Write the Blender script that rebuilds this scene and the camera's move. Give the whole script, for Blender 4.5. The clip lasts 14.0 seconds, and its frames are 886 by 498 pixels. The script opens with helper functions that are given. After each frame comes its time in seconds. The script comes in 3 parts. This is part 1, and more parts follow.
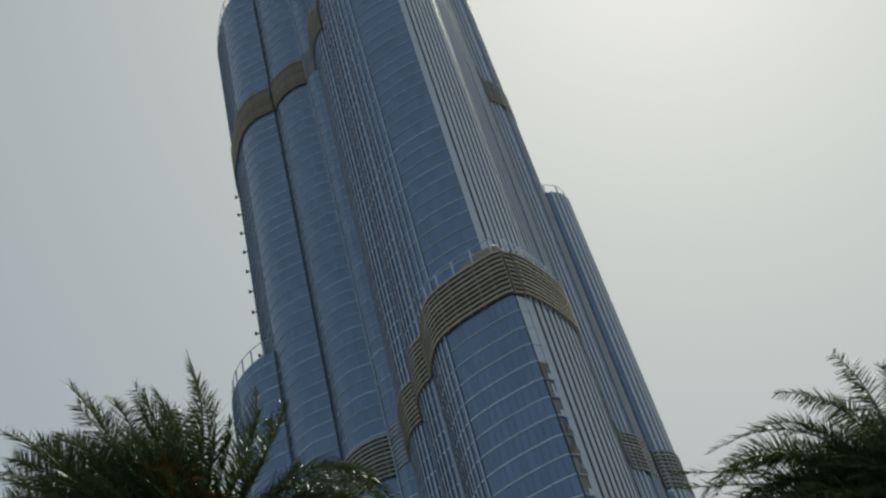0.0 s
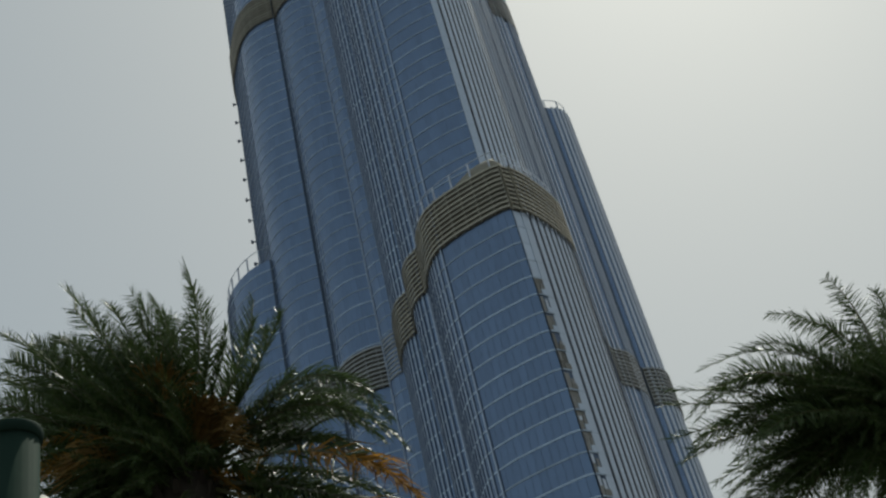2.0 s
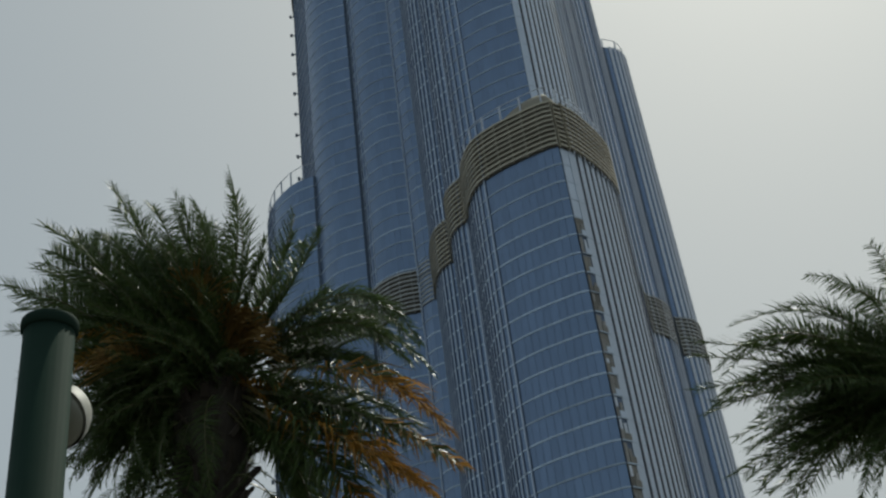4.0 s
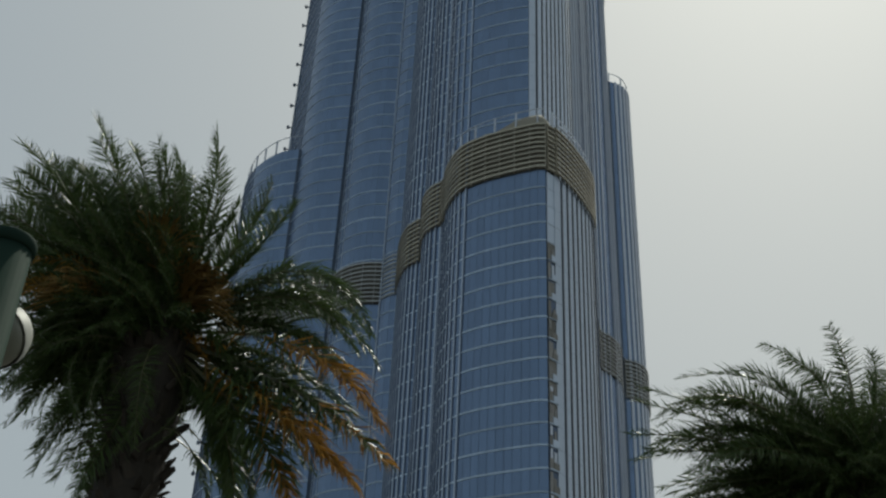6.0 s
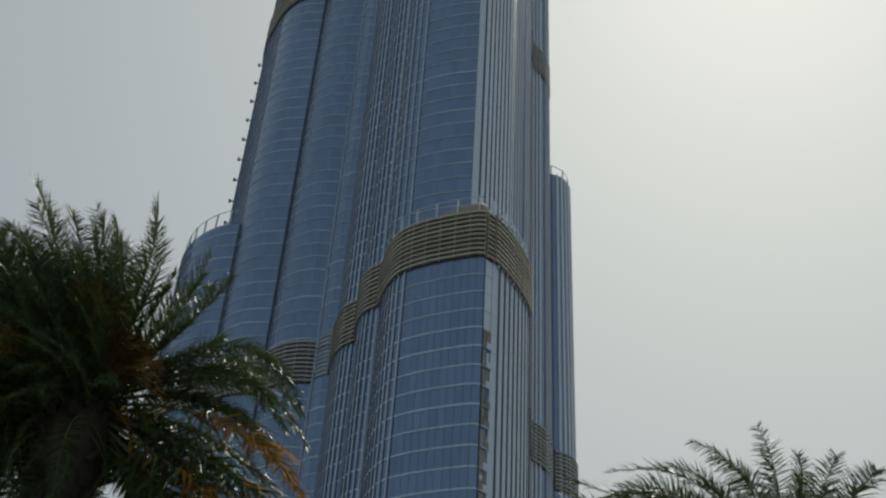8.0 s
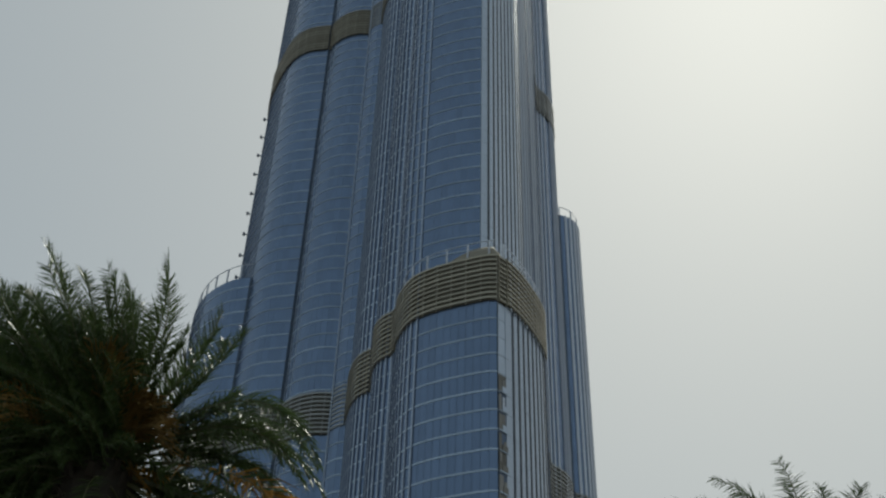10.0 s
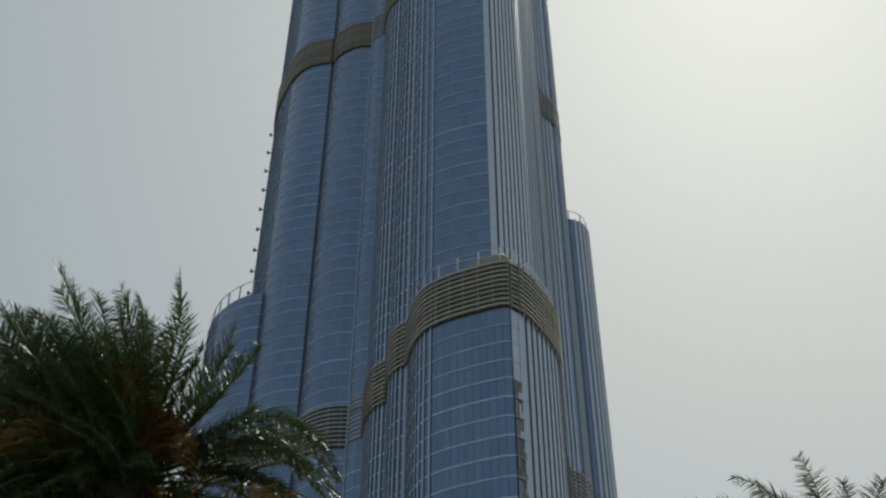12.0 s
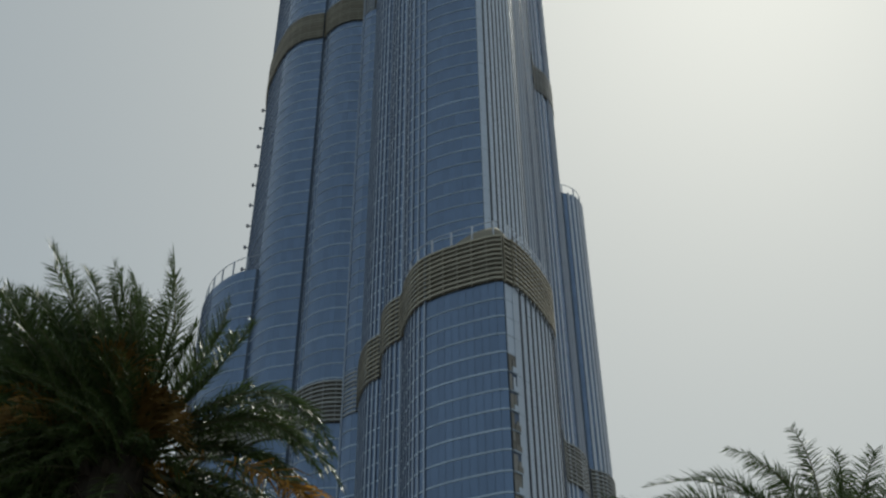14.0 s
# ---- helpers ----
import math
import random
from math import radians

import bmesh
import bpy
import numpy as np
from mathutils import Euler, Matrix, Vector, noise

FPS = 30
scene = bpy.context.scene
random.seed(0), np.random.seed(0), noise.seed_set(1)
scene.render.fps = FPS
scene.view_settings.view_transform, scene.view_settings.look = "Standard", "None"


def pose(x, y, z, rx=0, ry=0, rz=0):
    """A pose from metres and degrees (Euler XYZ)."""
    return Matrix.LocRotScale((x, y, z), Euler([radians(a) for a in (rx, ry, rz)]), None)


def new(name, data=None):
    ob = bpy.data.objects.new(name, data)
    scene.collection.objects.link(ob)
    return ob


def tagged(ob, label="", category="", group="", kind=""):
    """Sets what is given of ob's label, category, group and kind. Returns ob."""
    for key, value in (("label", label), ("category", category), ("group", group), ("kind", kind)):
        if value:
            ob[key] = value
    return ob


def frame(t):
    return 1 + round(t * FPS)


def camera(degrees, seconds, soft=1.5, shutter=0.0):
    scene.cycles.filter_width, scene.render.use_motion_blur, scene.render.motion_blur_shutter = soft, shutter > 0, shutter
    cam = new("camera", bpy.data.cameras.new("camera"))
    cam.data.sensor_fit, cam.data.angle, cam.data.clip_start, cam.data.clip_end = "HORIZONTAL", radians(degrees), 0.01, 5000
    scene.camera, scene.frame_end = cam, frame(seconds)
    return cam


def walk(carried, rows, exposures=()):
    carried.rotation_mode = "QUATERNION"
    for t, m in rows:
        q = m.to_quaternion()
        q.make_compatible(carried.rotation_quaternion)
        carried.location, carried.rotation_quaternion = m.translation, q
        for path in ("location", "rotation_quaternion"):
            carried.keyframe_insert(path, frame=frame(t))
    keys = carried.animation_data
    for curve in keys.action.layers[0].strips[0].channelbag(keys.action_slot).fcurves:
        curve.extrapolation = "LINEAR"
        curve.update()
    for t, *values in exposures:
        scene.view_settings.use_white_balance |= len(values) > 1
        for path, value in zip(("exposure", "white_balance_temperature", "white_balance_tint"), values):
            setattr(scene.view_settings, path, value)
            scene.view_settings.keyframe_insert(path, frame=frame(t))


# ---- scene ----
# ---- camera ----
cam = camera(41.78, 14.0, soft=2.4)
PATH = [
    (0.0, pose(0, 0, 1.6, 132.28, 12.70, 11.06)),
    (0.5, pose(0, 0, 1.6, 130.72, 12.72, 10.75)),
    (1.0, pose(0, 0, 1.6, 129.33, 12.71, 10.34)),
    (1.5, pose(0, 0, 1.6, 128.29, 12.27, 9.94)),
    (2.0, pose(0, 0, 1.6, 127.78, 11.67, 9.97)),
    (2.5, pose(0, 0, 1.6, 127.22, 11.15, 10.13)),
    (3.0, pose(0, 0, 1.6, 126.27, 10.22, 10.04)),
    (3.5, pose(0, 0, 1.6, 124.90, 8.46, 9.53)),
    (3.7, pose(0, 0, 1.6, 124.49, 7.68, 9.27)),
    (5.8, pose(0, 0, 1.6, 123.29, -1.99, 1.30)),
    (6.0, pose(0, 0, 1.6, 123.86, -2.36, 0.88)),
    (6.5, pose(0, 0, 1.6, 124.79, -2.89, -0.70)),
    (7.0, pose(0, 0, 1.6, 125.65, -3.04, -2.01)),
    (7.5, pose(0, 0, 1.6, 127.05, -3.19, -2.88)),
    (8.0, pose(0, 0, 1.6, 128.17, -2.93, -3.32)),
    (8.5, pose(0, 0, 1.6, 129.12, -2.54, -3.44)),
    (9.0, pose(0, 0, 1.6, 129.92, -2.18, -2.90)),
    (9.2, pose(0, 0, 1.6, 130.08, -2.06, -2.65)),
    (11.3, pose(0, 0, 1.6, 130.72, -0.47, 0.18)),
    (11.5, pose(0, 0, 1.6, 130.81, -0.39, 0.25)),
    (12.0, pose(0, 0, 1.6, 130.75, -0.10, 0.40)),
    (12.5, pose(0, 0, 1.6, 130.63, 0.17, 0.38)),
    (13.0, pose(0, 0, 1.6, 130.53, 0.34, 0.48)),
    (13.5, pose(0, 0, 1.6, 129.95, 0.36, 0.42)),
    (14.0, pose(0, 0, 1.6, 129.50, 0.41, 0.41)),
]
walk(cam, PATH, exposures=((0.0, 0.05, 6250, 2), (14.0, 0.05, 6250, 2)))

# ---- light: hazy noon sun high behind the tower ----
SUN_AZ, SUN_EL = 25.0, 54.0
SUN_DIR = Vector((math.sin(radians(SUN_AZ)) * math.cos(radians(SUN_EL)),
                  math.cos(radians(SUN_AZ)) * math.cos(radians(SUN_EL)), math.sin(radians(SUN_EL))))

world = bpy.data.worlds.new("world")
scene.world = world
world.use_nodes = True
wt = world.node_tree
wt.nodes.clear()
sky = wt.nodes.new("ShaderNodeTexSky")
sky.sky_type = "NISHITA"
sky.sun_disc = False
sky.sun_elevation = radians(SUN_EL)
sky.sun_rotation = radians(SUN_AZ)
sky.air_density = 1.0
sky.dust_density = 6.0
sky.ozone_density = 1.0
# thick dust spreads the glow round the sun: the sky's range is compressed and a grey-green haze mixed in
small = wt.nodes.new("ShaderNodeVectorMath")
small.operation = "SCALE"
small.inputs["Scale"].default_value = 0.1
wt.links.new(sky.outputs["Color"], small.inputs[0])
spread = wt.nodes.new("ShaderNodeGamma")
spread.inputs["Gamma"].default_value = 0.36
wt.links.new(small.outputs["Vector"], spread.inputs["Color"])
large = wt.nodes.new("ShaderNodeVectorMath")
large.operation = "MULTIPLY"
large.inputs[1].default_value = (10.12, 9.68, 9.12)
wt.links.new(spread.outputs["Color"], large.inputs[0])
haze = wt.nodes.new("ShaderNodeMixRGB")
haze.inputs["Fac"].default_value = 0.6
haze.inputs["Color2"].default_value = (1.25, 1.74, 2.16, 1)
wt.links.new(large.outputs["Vector"], haze.inputs["Color1"])
bg = wt.nodes.new("ShaderNodeBackground")
bg.inputs["Strength"].default_value = 0.1
wt.links.new(haze.outputs["Color"], bg.inputs["Color"])
wo = wt.nodes.new("ShaderNodeOutputWorld")
wt.links.new(bg.outputs["Background"], wo.inputs["Surface"])

sun_data = bpy.data.lights.new("sun", "SUN")
sun_data.energy, sun_data.angle, sun_data.color = 2.0, radians(1.0), (1.0, 0.93, 0.82)
sun = new("sun", sun_data)
sun.matrix_world = Matrix.Translation((60, 120, 400)) @ SUN_DIR.to_track_quat("Z", "Y").to_matrix().to_4x4()


# ---- materials ----
def material(name, colour, rough=0.5, metal=0.0, ior=1.5, vary=0.0, scale=1.0, bump=0.0, source="object",
             translucent=0.0, rough_vary=0.0, spec=0.5):
    """A surface with grain and blotches at two scales, and a shift from piece to piece."""
    m = bpy.data.materials.new(name)
    m.use_nodes = True
    nt = m.node_tree
    b = nt.nodes["Principled BSDF"]
    b.inputs["Roughness"].default_value = rough
    b.inputs["Metallic"].default_value = metal
    b.inputs["IOR"].default_value = ior
    b.inputs["Specular IOR Level"].default_value = spec
    tc = nt.nodes.new("ShaderNodeTexCoord")
    fine = nt.nodes.new("ShaderNodeTexNoise")
    fine.inputs["Scale"].default_value = 9.0 * scale
    fine.inputs["Detail"].default_value = 6.0
    broad = nt.nodes.new("ShaderNodeTexNoise")
    broad.inputs["Scale"].default_value = 0.7 * scale
    broad.inputs["Detail"].default_value = 3.0
    nt.links.new(tc.outputs["Object"], fine.inputs["Vector"])
    nt.links.new(tc.outputs["Object"], broad.inputs["Vector"])
    if source == "island":
        rnd_node = nt.nodes.new("ShaderNodeNewGeometry")
        rnd = rnd_node.outputs["Random Per Island"]
    else:
        rnd_node = nt.nodes.new("ShaderNodeObjectInfo")
        rnd = rnd_node.outputs["Random"]
    add = nt.nodes.new("ShaderNodeMath")
    add.operation = "ADD"
    nt.links.new(fine.outputs["Fac"], add.inputs[0])
    nt.links.new(broad.outputs["Fac"], add.inputs[1])
    add2 = nt.nodes.new("ShaderNodeMath")
    add2.operation = "ADD"
    nt.links.new(add.outputs[0], add2.inputs[0])
    nt.links.new(rnd, add2.inputs[1])
    ramp = nt.nodes.new("ShaderNodeMapRange")
    ramp.inputs["From Min"].default_value = 0.6
    ramp.inputs["From Max"].default_value = 2.4
    nt.links.new(add2.outputs[0], ramp.inputs["Value"])
    mix = nt.nodes.new("ShaderNodeMixRGB")
    lo = [c * (1 - vary) for c in colour]
    hi = [min(1.0, c * (1 + vary)) for c in colour]
    mix.inputs["Color1"].default_value = (*lo, 1)
    mix.inputs["Color2"].default_value = (*hi, 1)
    nt.links.new(ramp.outputs["Result"], mix.inputs["Fac"])
    nt.links.new(mix.outputs["Color"], b.inputs["Base Color"])
    if rough_vary:
        rr = nt.nodes.new("ShaderNodeMapRange")
        rr.inputs["To Min"].default_value = max(0.02, rough - rough_vary)
        rr.inputs["To Max"].default_value = rough + rough_vary
        nt.links.new(broad.outputs["Fac"], rr.inputs["Value"])
        nt.links.new(rr.outputs["Result"], b.inputs["Roughness"])
    if bump:
        bp = nt.nodes.new("ShaderNodeBump")
        bp.inputs["Strength"].default_value = bump
        bp.inputs["Distance"].default_value = 0.02
        nt.links.new(fine.outputs["Fac"], bp.inputs["Height"])
        nt.links.new(bp.outputs["Normal"], b.inputs["Normal"])
    if translucent:
        out = nt.nodes["Material Output"]
        tr = nt.nodes.new("ShaderNodeBsdfTranslucent")
        nt.links.new(mix.outputs["Color"], tr.inputs["Color"])
        ms = nt.nodes.new("ShaderNodeMixShader")
        ms.inputs["Fac"].default_value = translucent
        nt.links.new(b.outputs["BSDF"], ms.inputs[1])
        nt.links.new(tr.outputs["BSDF"], ms.inputs[2])
        nt.links.new(ms.outputs["Shader"], out.inputs["Surface"])
    return m


GLASS = material("blue_coated_glass", (0.18, 0.25, 0.378), 0.24, 0.5, 1.6, 0.13, 0.05, source="island", rough_vary=0.06)
PANE = material("blue_coated_pane", (0.18, 0.25, 0.378), 0.24, 0.5, 1.6, 0.13, 0.05, rough_vary=0.06)
WALL = material("dark_mullion_metal", (0.11, 0.14, 0.19), 0.6, 0.2, vary=0.2, scale=0.2)
LINE = material("spandrel_metal", (0.45, 0.52, 0.6), 0.42, 0.5, vary=0.5, scale=0.5, rough_vary=0.12)
FIN = material("brushed_steel_fin", (0.50, 0.55, 0.63), 0.5, 0.75, vary=0.15, scale=0.3, rough_vary=0.08)
# dark tone in place of shade in facade gaps and balcony openings
SHADE_BLUE = material("dark_blue_shade", (0.14, 0.18, 0.26), 0.7, 0.2, vary=0.2, scale=0.3)
MATTE = material("matt_grey_panel", (0.48, 0.53, 0.61), 0.95, spec=0.0, vary=0.12, scale=0.3)
PANEL = material("pale_steel_panel", (0.62, 0.65, 0.71), 0.55, 0.3, vary=0.12, scale=0.3, rough_vary=0.08)
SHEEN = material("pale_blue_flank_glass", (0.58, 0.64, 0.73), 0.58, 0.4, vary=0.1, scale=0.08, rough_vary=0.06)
DARK = material("dark_tinted_mullion", (0.035, 0.042, 0.058), 0.7, 0.1, vary=0.2, scale=0.3)
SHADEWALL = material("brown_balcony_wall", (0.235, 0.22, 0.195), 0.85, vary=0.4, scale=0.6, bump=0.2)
LOUVRE_BACK = material("dark_bronze_mesh", (0.19, 0.175, 0.14), 0.8, 0.2, vary=0.2, scale=0.4)
HOOD = material("dull_beige_hood", (0.30, 0.27, 0.21), 0.7, 0.2, vary=0.2, scale=0.4, rough_vary=0.08)
BAND = material("bronze_louvre", (0.41, 0.37, 0.285), 0.5, 0.45, vary=0.3, scale=0.4, rough_vary=0.1)
GREY = material("grey_steel_louvre", (0.36, 0.355, 0.335), 0.5, 0.5, vary=0.25, scale=0.4, rough_vary=0.1)
STONE = material("dusty_balcony_panel", (0.30, 0.285, 0.265), 0.75, vary=0.35, scale=0.6, bump=0.2)
LEAF = material("palm_leaflet_green", (0.068, 0.1, 0.03), 0.38, spec=0.24, vary=0.45, scale=1.0, source="island", translucent=0.3)
DRY = material("dry_palm_leaflet", (0.35, 0.185, 0.04), 0.6, spec=0.06, vary=0.6, scale=1.0, source="island", translucent=0.5)
RACHIS = material("palm_rachis", (0.1, 0.095, 0.04), 0.4, vary=0.3, scale=2.0)
BARK = material("palm_bark", (0.045, 0.035, 0.025), 0.9, vary=0.5, scale=2.0, bump=0.6)
FRUIT = material("orange_date_stalk", (0.26, 0.155, 0.04), 0.9, vary=0.4, scale=3.0, source="island", translucent=0.25)
POST = material("dark_green_paint", (0.02, 0.038, 0.028), 0.75, spec=0.05, vary=0.2, scale=1.5, bump=0.05)
WHITE = material("cream_enamel", (0.36, 0.355, 0.3), 0.55, vary=0.08, scale=2.0)
LENS = material("frosted_lens", (0.2, 0.195, 0.15), 0.35, vary=0.1, scale=2.0)
GROUND = material("dusty_stone_paving", (0.1, 0.099, 0.093), 0.85, vary=0.3, scale=0.4, bump=0.3)


# ---- helpers for meshes ----
def mesh_part(name, verts, faces, mat, parent=None, label="", smooth=False):
    me = bpy.data.meshes.new(name)
    me.from_pydata(verts, [], faces)
    me.materials.append(mat)
    if smooth:
        me.polygons.foreach_set("use_smooth", [True] * len(me.polygons))
    me.update()
    ob = new(name, me)
    ob.parent = parent
    if label:
        tagged(ob, label)
    return ob


def share(name, me, parent, m, label=""):
    ob = new(name, me)
    ob.parent = parent
    ob.matrix_basis = m
    if label:
        tagged(ob, label)
    return ob


class Shape:
    """Collects boxes and sheets into one mesh."""

    def __init__(self):
        self.v, self.f = [], []

    def quad(self, a, b, c, d):
        n = len(self.v)
        self.v += [a, b, c, d]
        self.f.append((n, n + 1, n + 2, n + 3))

    def box(self, centre, along, out, half_along, half_out, z0, z1):
        """An upright box: centre in plan, two directions in plan, half sizes."""
        cx, cy = centre
        n = len(self.v)
        for z in (z0, z1):
            for s, q in ((-1, -1), (1, -1), (1, 1), (-1, 1)):
                self.v.append((cx + along[0] * half_along * s + out[0] * half_out * q,
                               cy + along[1] * half_along * s + out[1] * half_out * q, z))
        self.f += [(n, n + 3, n + 2, n + 1), (n + 4, n + 5, n + 6, n + 7)]
        for k in range(4):
            j = (k + 1) % 4
            self.f.append((n + k, n + j, n + 4 + j, n + 4 + k))

    def ribbon(self, inner, outer, z0, z1):
        """A bar that follows a plan curve, with ends closed."""
        n, m = len(self.v), len(inner)
        for p, q in zip(inner, outer):
            self.v += [(*p, z0), (*q, z0), (*q, z1), (*p, z1)]
        for k in range(m - 1):
            a, b = n + 4 * k, n + 4 * k + 4
            for j in range(4):
                i = (j + 1) % 4
                self.f.append((a + j, b + j, b + i, a + i))
        self.f.append((n, n + 1, n + 2, n + 3))
        e = n + 4 * (m - 1)
        self.f.append((e + 3, e + 2, e + 1, e))

    def part(self, name, mat, parent=None, label="", smooth=False):
        return mesh_part(name, self.v, self.f, mat, parent, label, smooth)


def smooth_curve(ctrl, step):
    """A Catmull-Rom curve through a few plan points, cut into equal steps."""
    p = [np.array(c, float) for c in ctrl]
    p = [2 * p[0] - p[1], *p, 2 * p[-1] - p[-2]]
    fine = []
    for k in range(1, len(p) - 2):
        for u in np.linspace(0, 1, 24, endpoint=False):
            a, b, c, d = p[k - 1:k + 3]
            fine.append(0.5 * (2 * b + (c - a) * u + (2 * a - 5 * b + 4 * c - d) * u * u + (3 * b - a - 3 * c + d) * u ** 3))
    fine.append(p[-2])
    fine = np.array(fine)
    s = np.r_[0, np.cumsum(np.linalg.norm(np.diff(fine, axis=0), axis=1))]
    n = max(2, round(s[-1] / step) + 1)
    at = np.linspace(0, s[-1], n)
    return np.stack([np.interp(at, s, fine[:, 0]), np.interp(at, s, fine[:, 1])], 1)


def normals(c):
    d = np.gradient(c, axis=0)
    d /= np.linalg.norm(d, axis=1)[:, None]
    return np.stack([d[:, 1], -d[:, 0]], 1)


def offset(c, d):
    return c + normals(c) * d


# ---- the tower ----
FLOOR = 3.6
BANDS = ((122.8, 133.1), (247.4, 257.8))
CORE = (4.0, 232.0)
rng = random.Random(4)

tower = tagged(new("skyscraper"), "stepped blue glass skyscraper with steel fins and bronze louvres", "skyscraper")


def storeys(z0, z1):
    """Floor levels between two heights, counted from the lower louvre band."""
    k0 = math.ceil((z0 - BANDS[0][0]) / FLOOR)
    out = []
    z = BANDS[0][0] + k0 * FLOOR
    while z < z1 - 0.5:
        out.append(z)
        z += FLOOR
    return out


def in_band(z):
    return any(a - 0.3 < z < b - 0.2 for a, b in BANDS)


def bay(ctrl, z1, fins, module=1.35, z0=0.0, louvres=(BAND, BAND), proud=0.65, single=None, cornice=True, back=CORE, label="", fin_mat=FIN, slats=10, glazed=True, back_mat=None, band_end=1.0, shade_width=0.0):
    """One lobe of the facade: a closed body, glass panes, floor lines, steel fins and louvre bands.
    fins: stretches of the lobe's width (0 to 1), their spacing, width and depth in metres."""
    c = smooth_curve(ctrl, module)
    n = normals(c)
    length = module * (len(c) - 1)
    body = Shape()
    for a, b in zip(c[:-1], c[1:]):
        body.quad((*a, z0), (*b, z0), (*b, z1), (*a, z1))
    body.quad((*c[-1], z0), (*back, z0), (*back, z1), (*c[-1], z1))
    body.quad((*back, z0), (*c[0], z0), (*c[0], z1), (*back, z1))
    k = len(body.v)
    body.v += [(*p, z1) for p in c] + [(*back, z1)]
    body.f.append(tuple(range(k, k + len(c) + 1)))
    wall = body.part("facade_bay", back_mat or WALL, tower, label)
    floors = storeys(z0 + 4, z1)
    # panes, each with a slight tilt of its own
    panes = Shape()
    for z in floors:
        if not glazed:
            continue
        top = min(z + FLOOR - 0.12, z1 - 0.1)
        for j in range(len(c) - 1):
            a, b = c[j] + n[j] * 0.05, c[j + 1] + n[j + 1] * 0.05
            d = (b - a) * 0.022
            tilt = [rng.uniform(0, 0.02) for _ in range(4)]
            q = [(*(a + d + n[j] * tilt[0]), z + 0.14), (*(b - d + n[j] * tilt[1]), z + 0.14),
                 (*(b - d + n[j] * tilt[2]), top), (*(a + d + n[j] * tilt[3]), top)]
            if not cornice:
                q = [(x, y, z + 0.02 if k < 2 else min(z + FLOOR - 0.02, z1 - 0.05)) for k, (x, y, _) in enumerate(q)]
            if single and single[0] <= j / (len(c) - 1) < single[1] and single[2] < z < single[3]:
                mesh_part("glass_pane", q, [(0, 1, 2, 3)], PANE, wall)
            else:
                panes.quad(*q)
    if panes.v:
        tagged(panes.part("glazing", GLASS, wall, "dark blue reflecting glass panes"), kind="stuff")
    if cornice:
        lines = Shape()
        inner, outer = offset(c, 0.02), offset(c, 0.15)
        for z in floors:
            if louvres and in_band(z):
                continue
            if 60 < z < 190:
                one = Shape()
                one.ribbon(inner, outer, z - 0.13, z + 0.13)
                one.part("floor_line", LINE, wall)
            else:
                lines.ribbon(inner, outer, z - 0.13, z + 0.13)
        tagged(lines.part("spandrel_trim", LINE, wall, "pale metal floor lines"), kind="stuff")
    # fins run past the glass from the ground to the roof
    for f0, f1, gap, fw, fd in fins:
        count = max(1, round((f1 - f0) * length / gap))
        for j in range(count + 1):
            u = (f0 + (f1 - f0) * j / count) * (len(c) - 1)
            i = min(int(u), len(c) - 2)
            p = c[i] + (c[i + 1] - c[i]) * (u - i)
            o = n[i] + (n[i + 1] - n[i]) * (u - i)
            o /= np.linalg.norm(o)
            s = Shape()
            s.box(p + o * fd * 0.5, (-o[1], o[0]), o, fw * 0.5, fd * 0.5, z0, z1 + 0.15)
            s.part("steel_fin", fin_mat, wall)
            # raised dark strip beside the fin, coloured as the shade of a gap
            if shade_width:
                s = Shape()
                s.box(p + o * 0.1 + np.array((-o[1], o[0])) * (fw * 0.5 + shade_width * 0.5), (-o[1], o[0]), o, shade_width * 0.5, 0.1, z0, z1)
                s.part("shadow_gap", SHADE_BLUE, wall)
    for (zb, zt), mat in zip(BANDS, louvres or ()):
        if zt > z1 + 1:
            continue
        stop = max(2, round(len(c) * band_end))
        out = offset(c, proud - 0.3)
        for j in range(0, stop, 2):
            s = Shape()
            s.box(out[j], (-n[j][1], n[j][0]), n[j], 0.07, 0.2, zb, zt)
            s.part("louvre_post", mat, wall)
        s = Shape()
        s.ribbon(offset(c, proud - 0.5)[:stop], offset(c, proud - 0.44)[:stop], zb + 0.1, zt - 0.1)
        s.part("louvre_back", LOUVRE_BACK, wall)
        pitch = (zt - zb) / slats
        for j in range(slats):
            z = zb + (j + 0.5) * pitch
            s = Shape()
            s.ribbon(offset(c, proud - 0.22)[:stop], offset(c, proud)[:stop], z - pitch * 0.2, z + pitch * 0.2)
            s.part("louvre_slat", mat, wall)
    return wall, c, n


def balustrade(c, z, parent, height=3.2, gap=3):
    """Posts and a handrail along a roof edge."""
    inner = offset(c, -0.35)
    n = normals(c)
    for j in range(0, len(c), gap):
        s = Shape()
        s.box(inner[j], (-n[j][1], n[j][0]), n[j], 0.12, 0.15, z, z + height)
        s.part("rail_post", PANEL, parent)
    s = Shape()
    s.ribbon(offset(c, -0.42), offset(c, -0.28), z + height - 0.13, z + height)
    s.part("handrail", PANEL, parent)


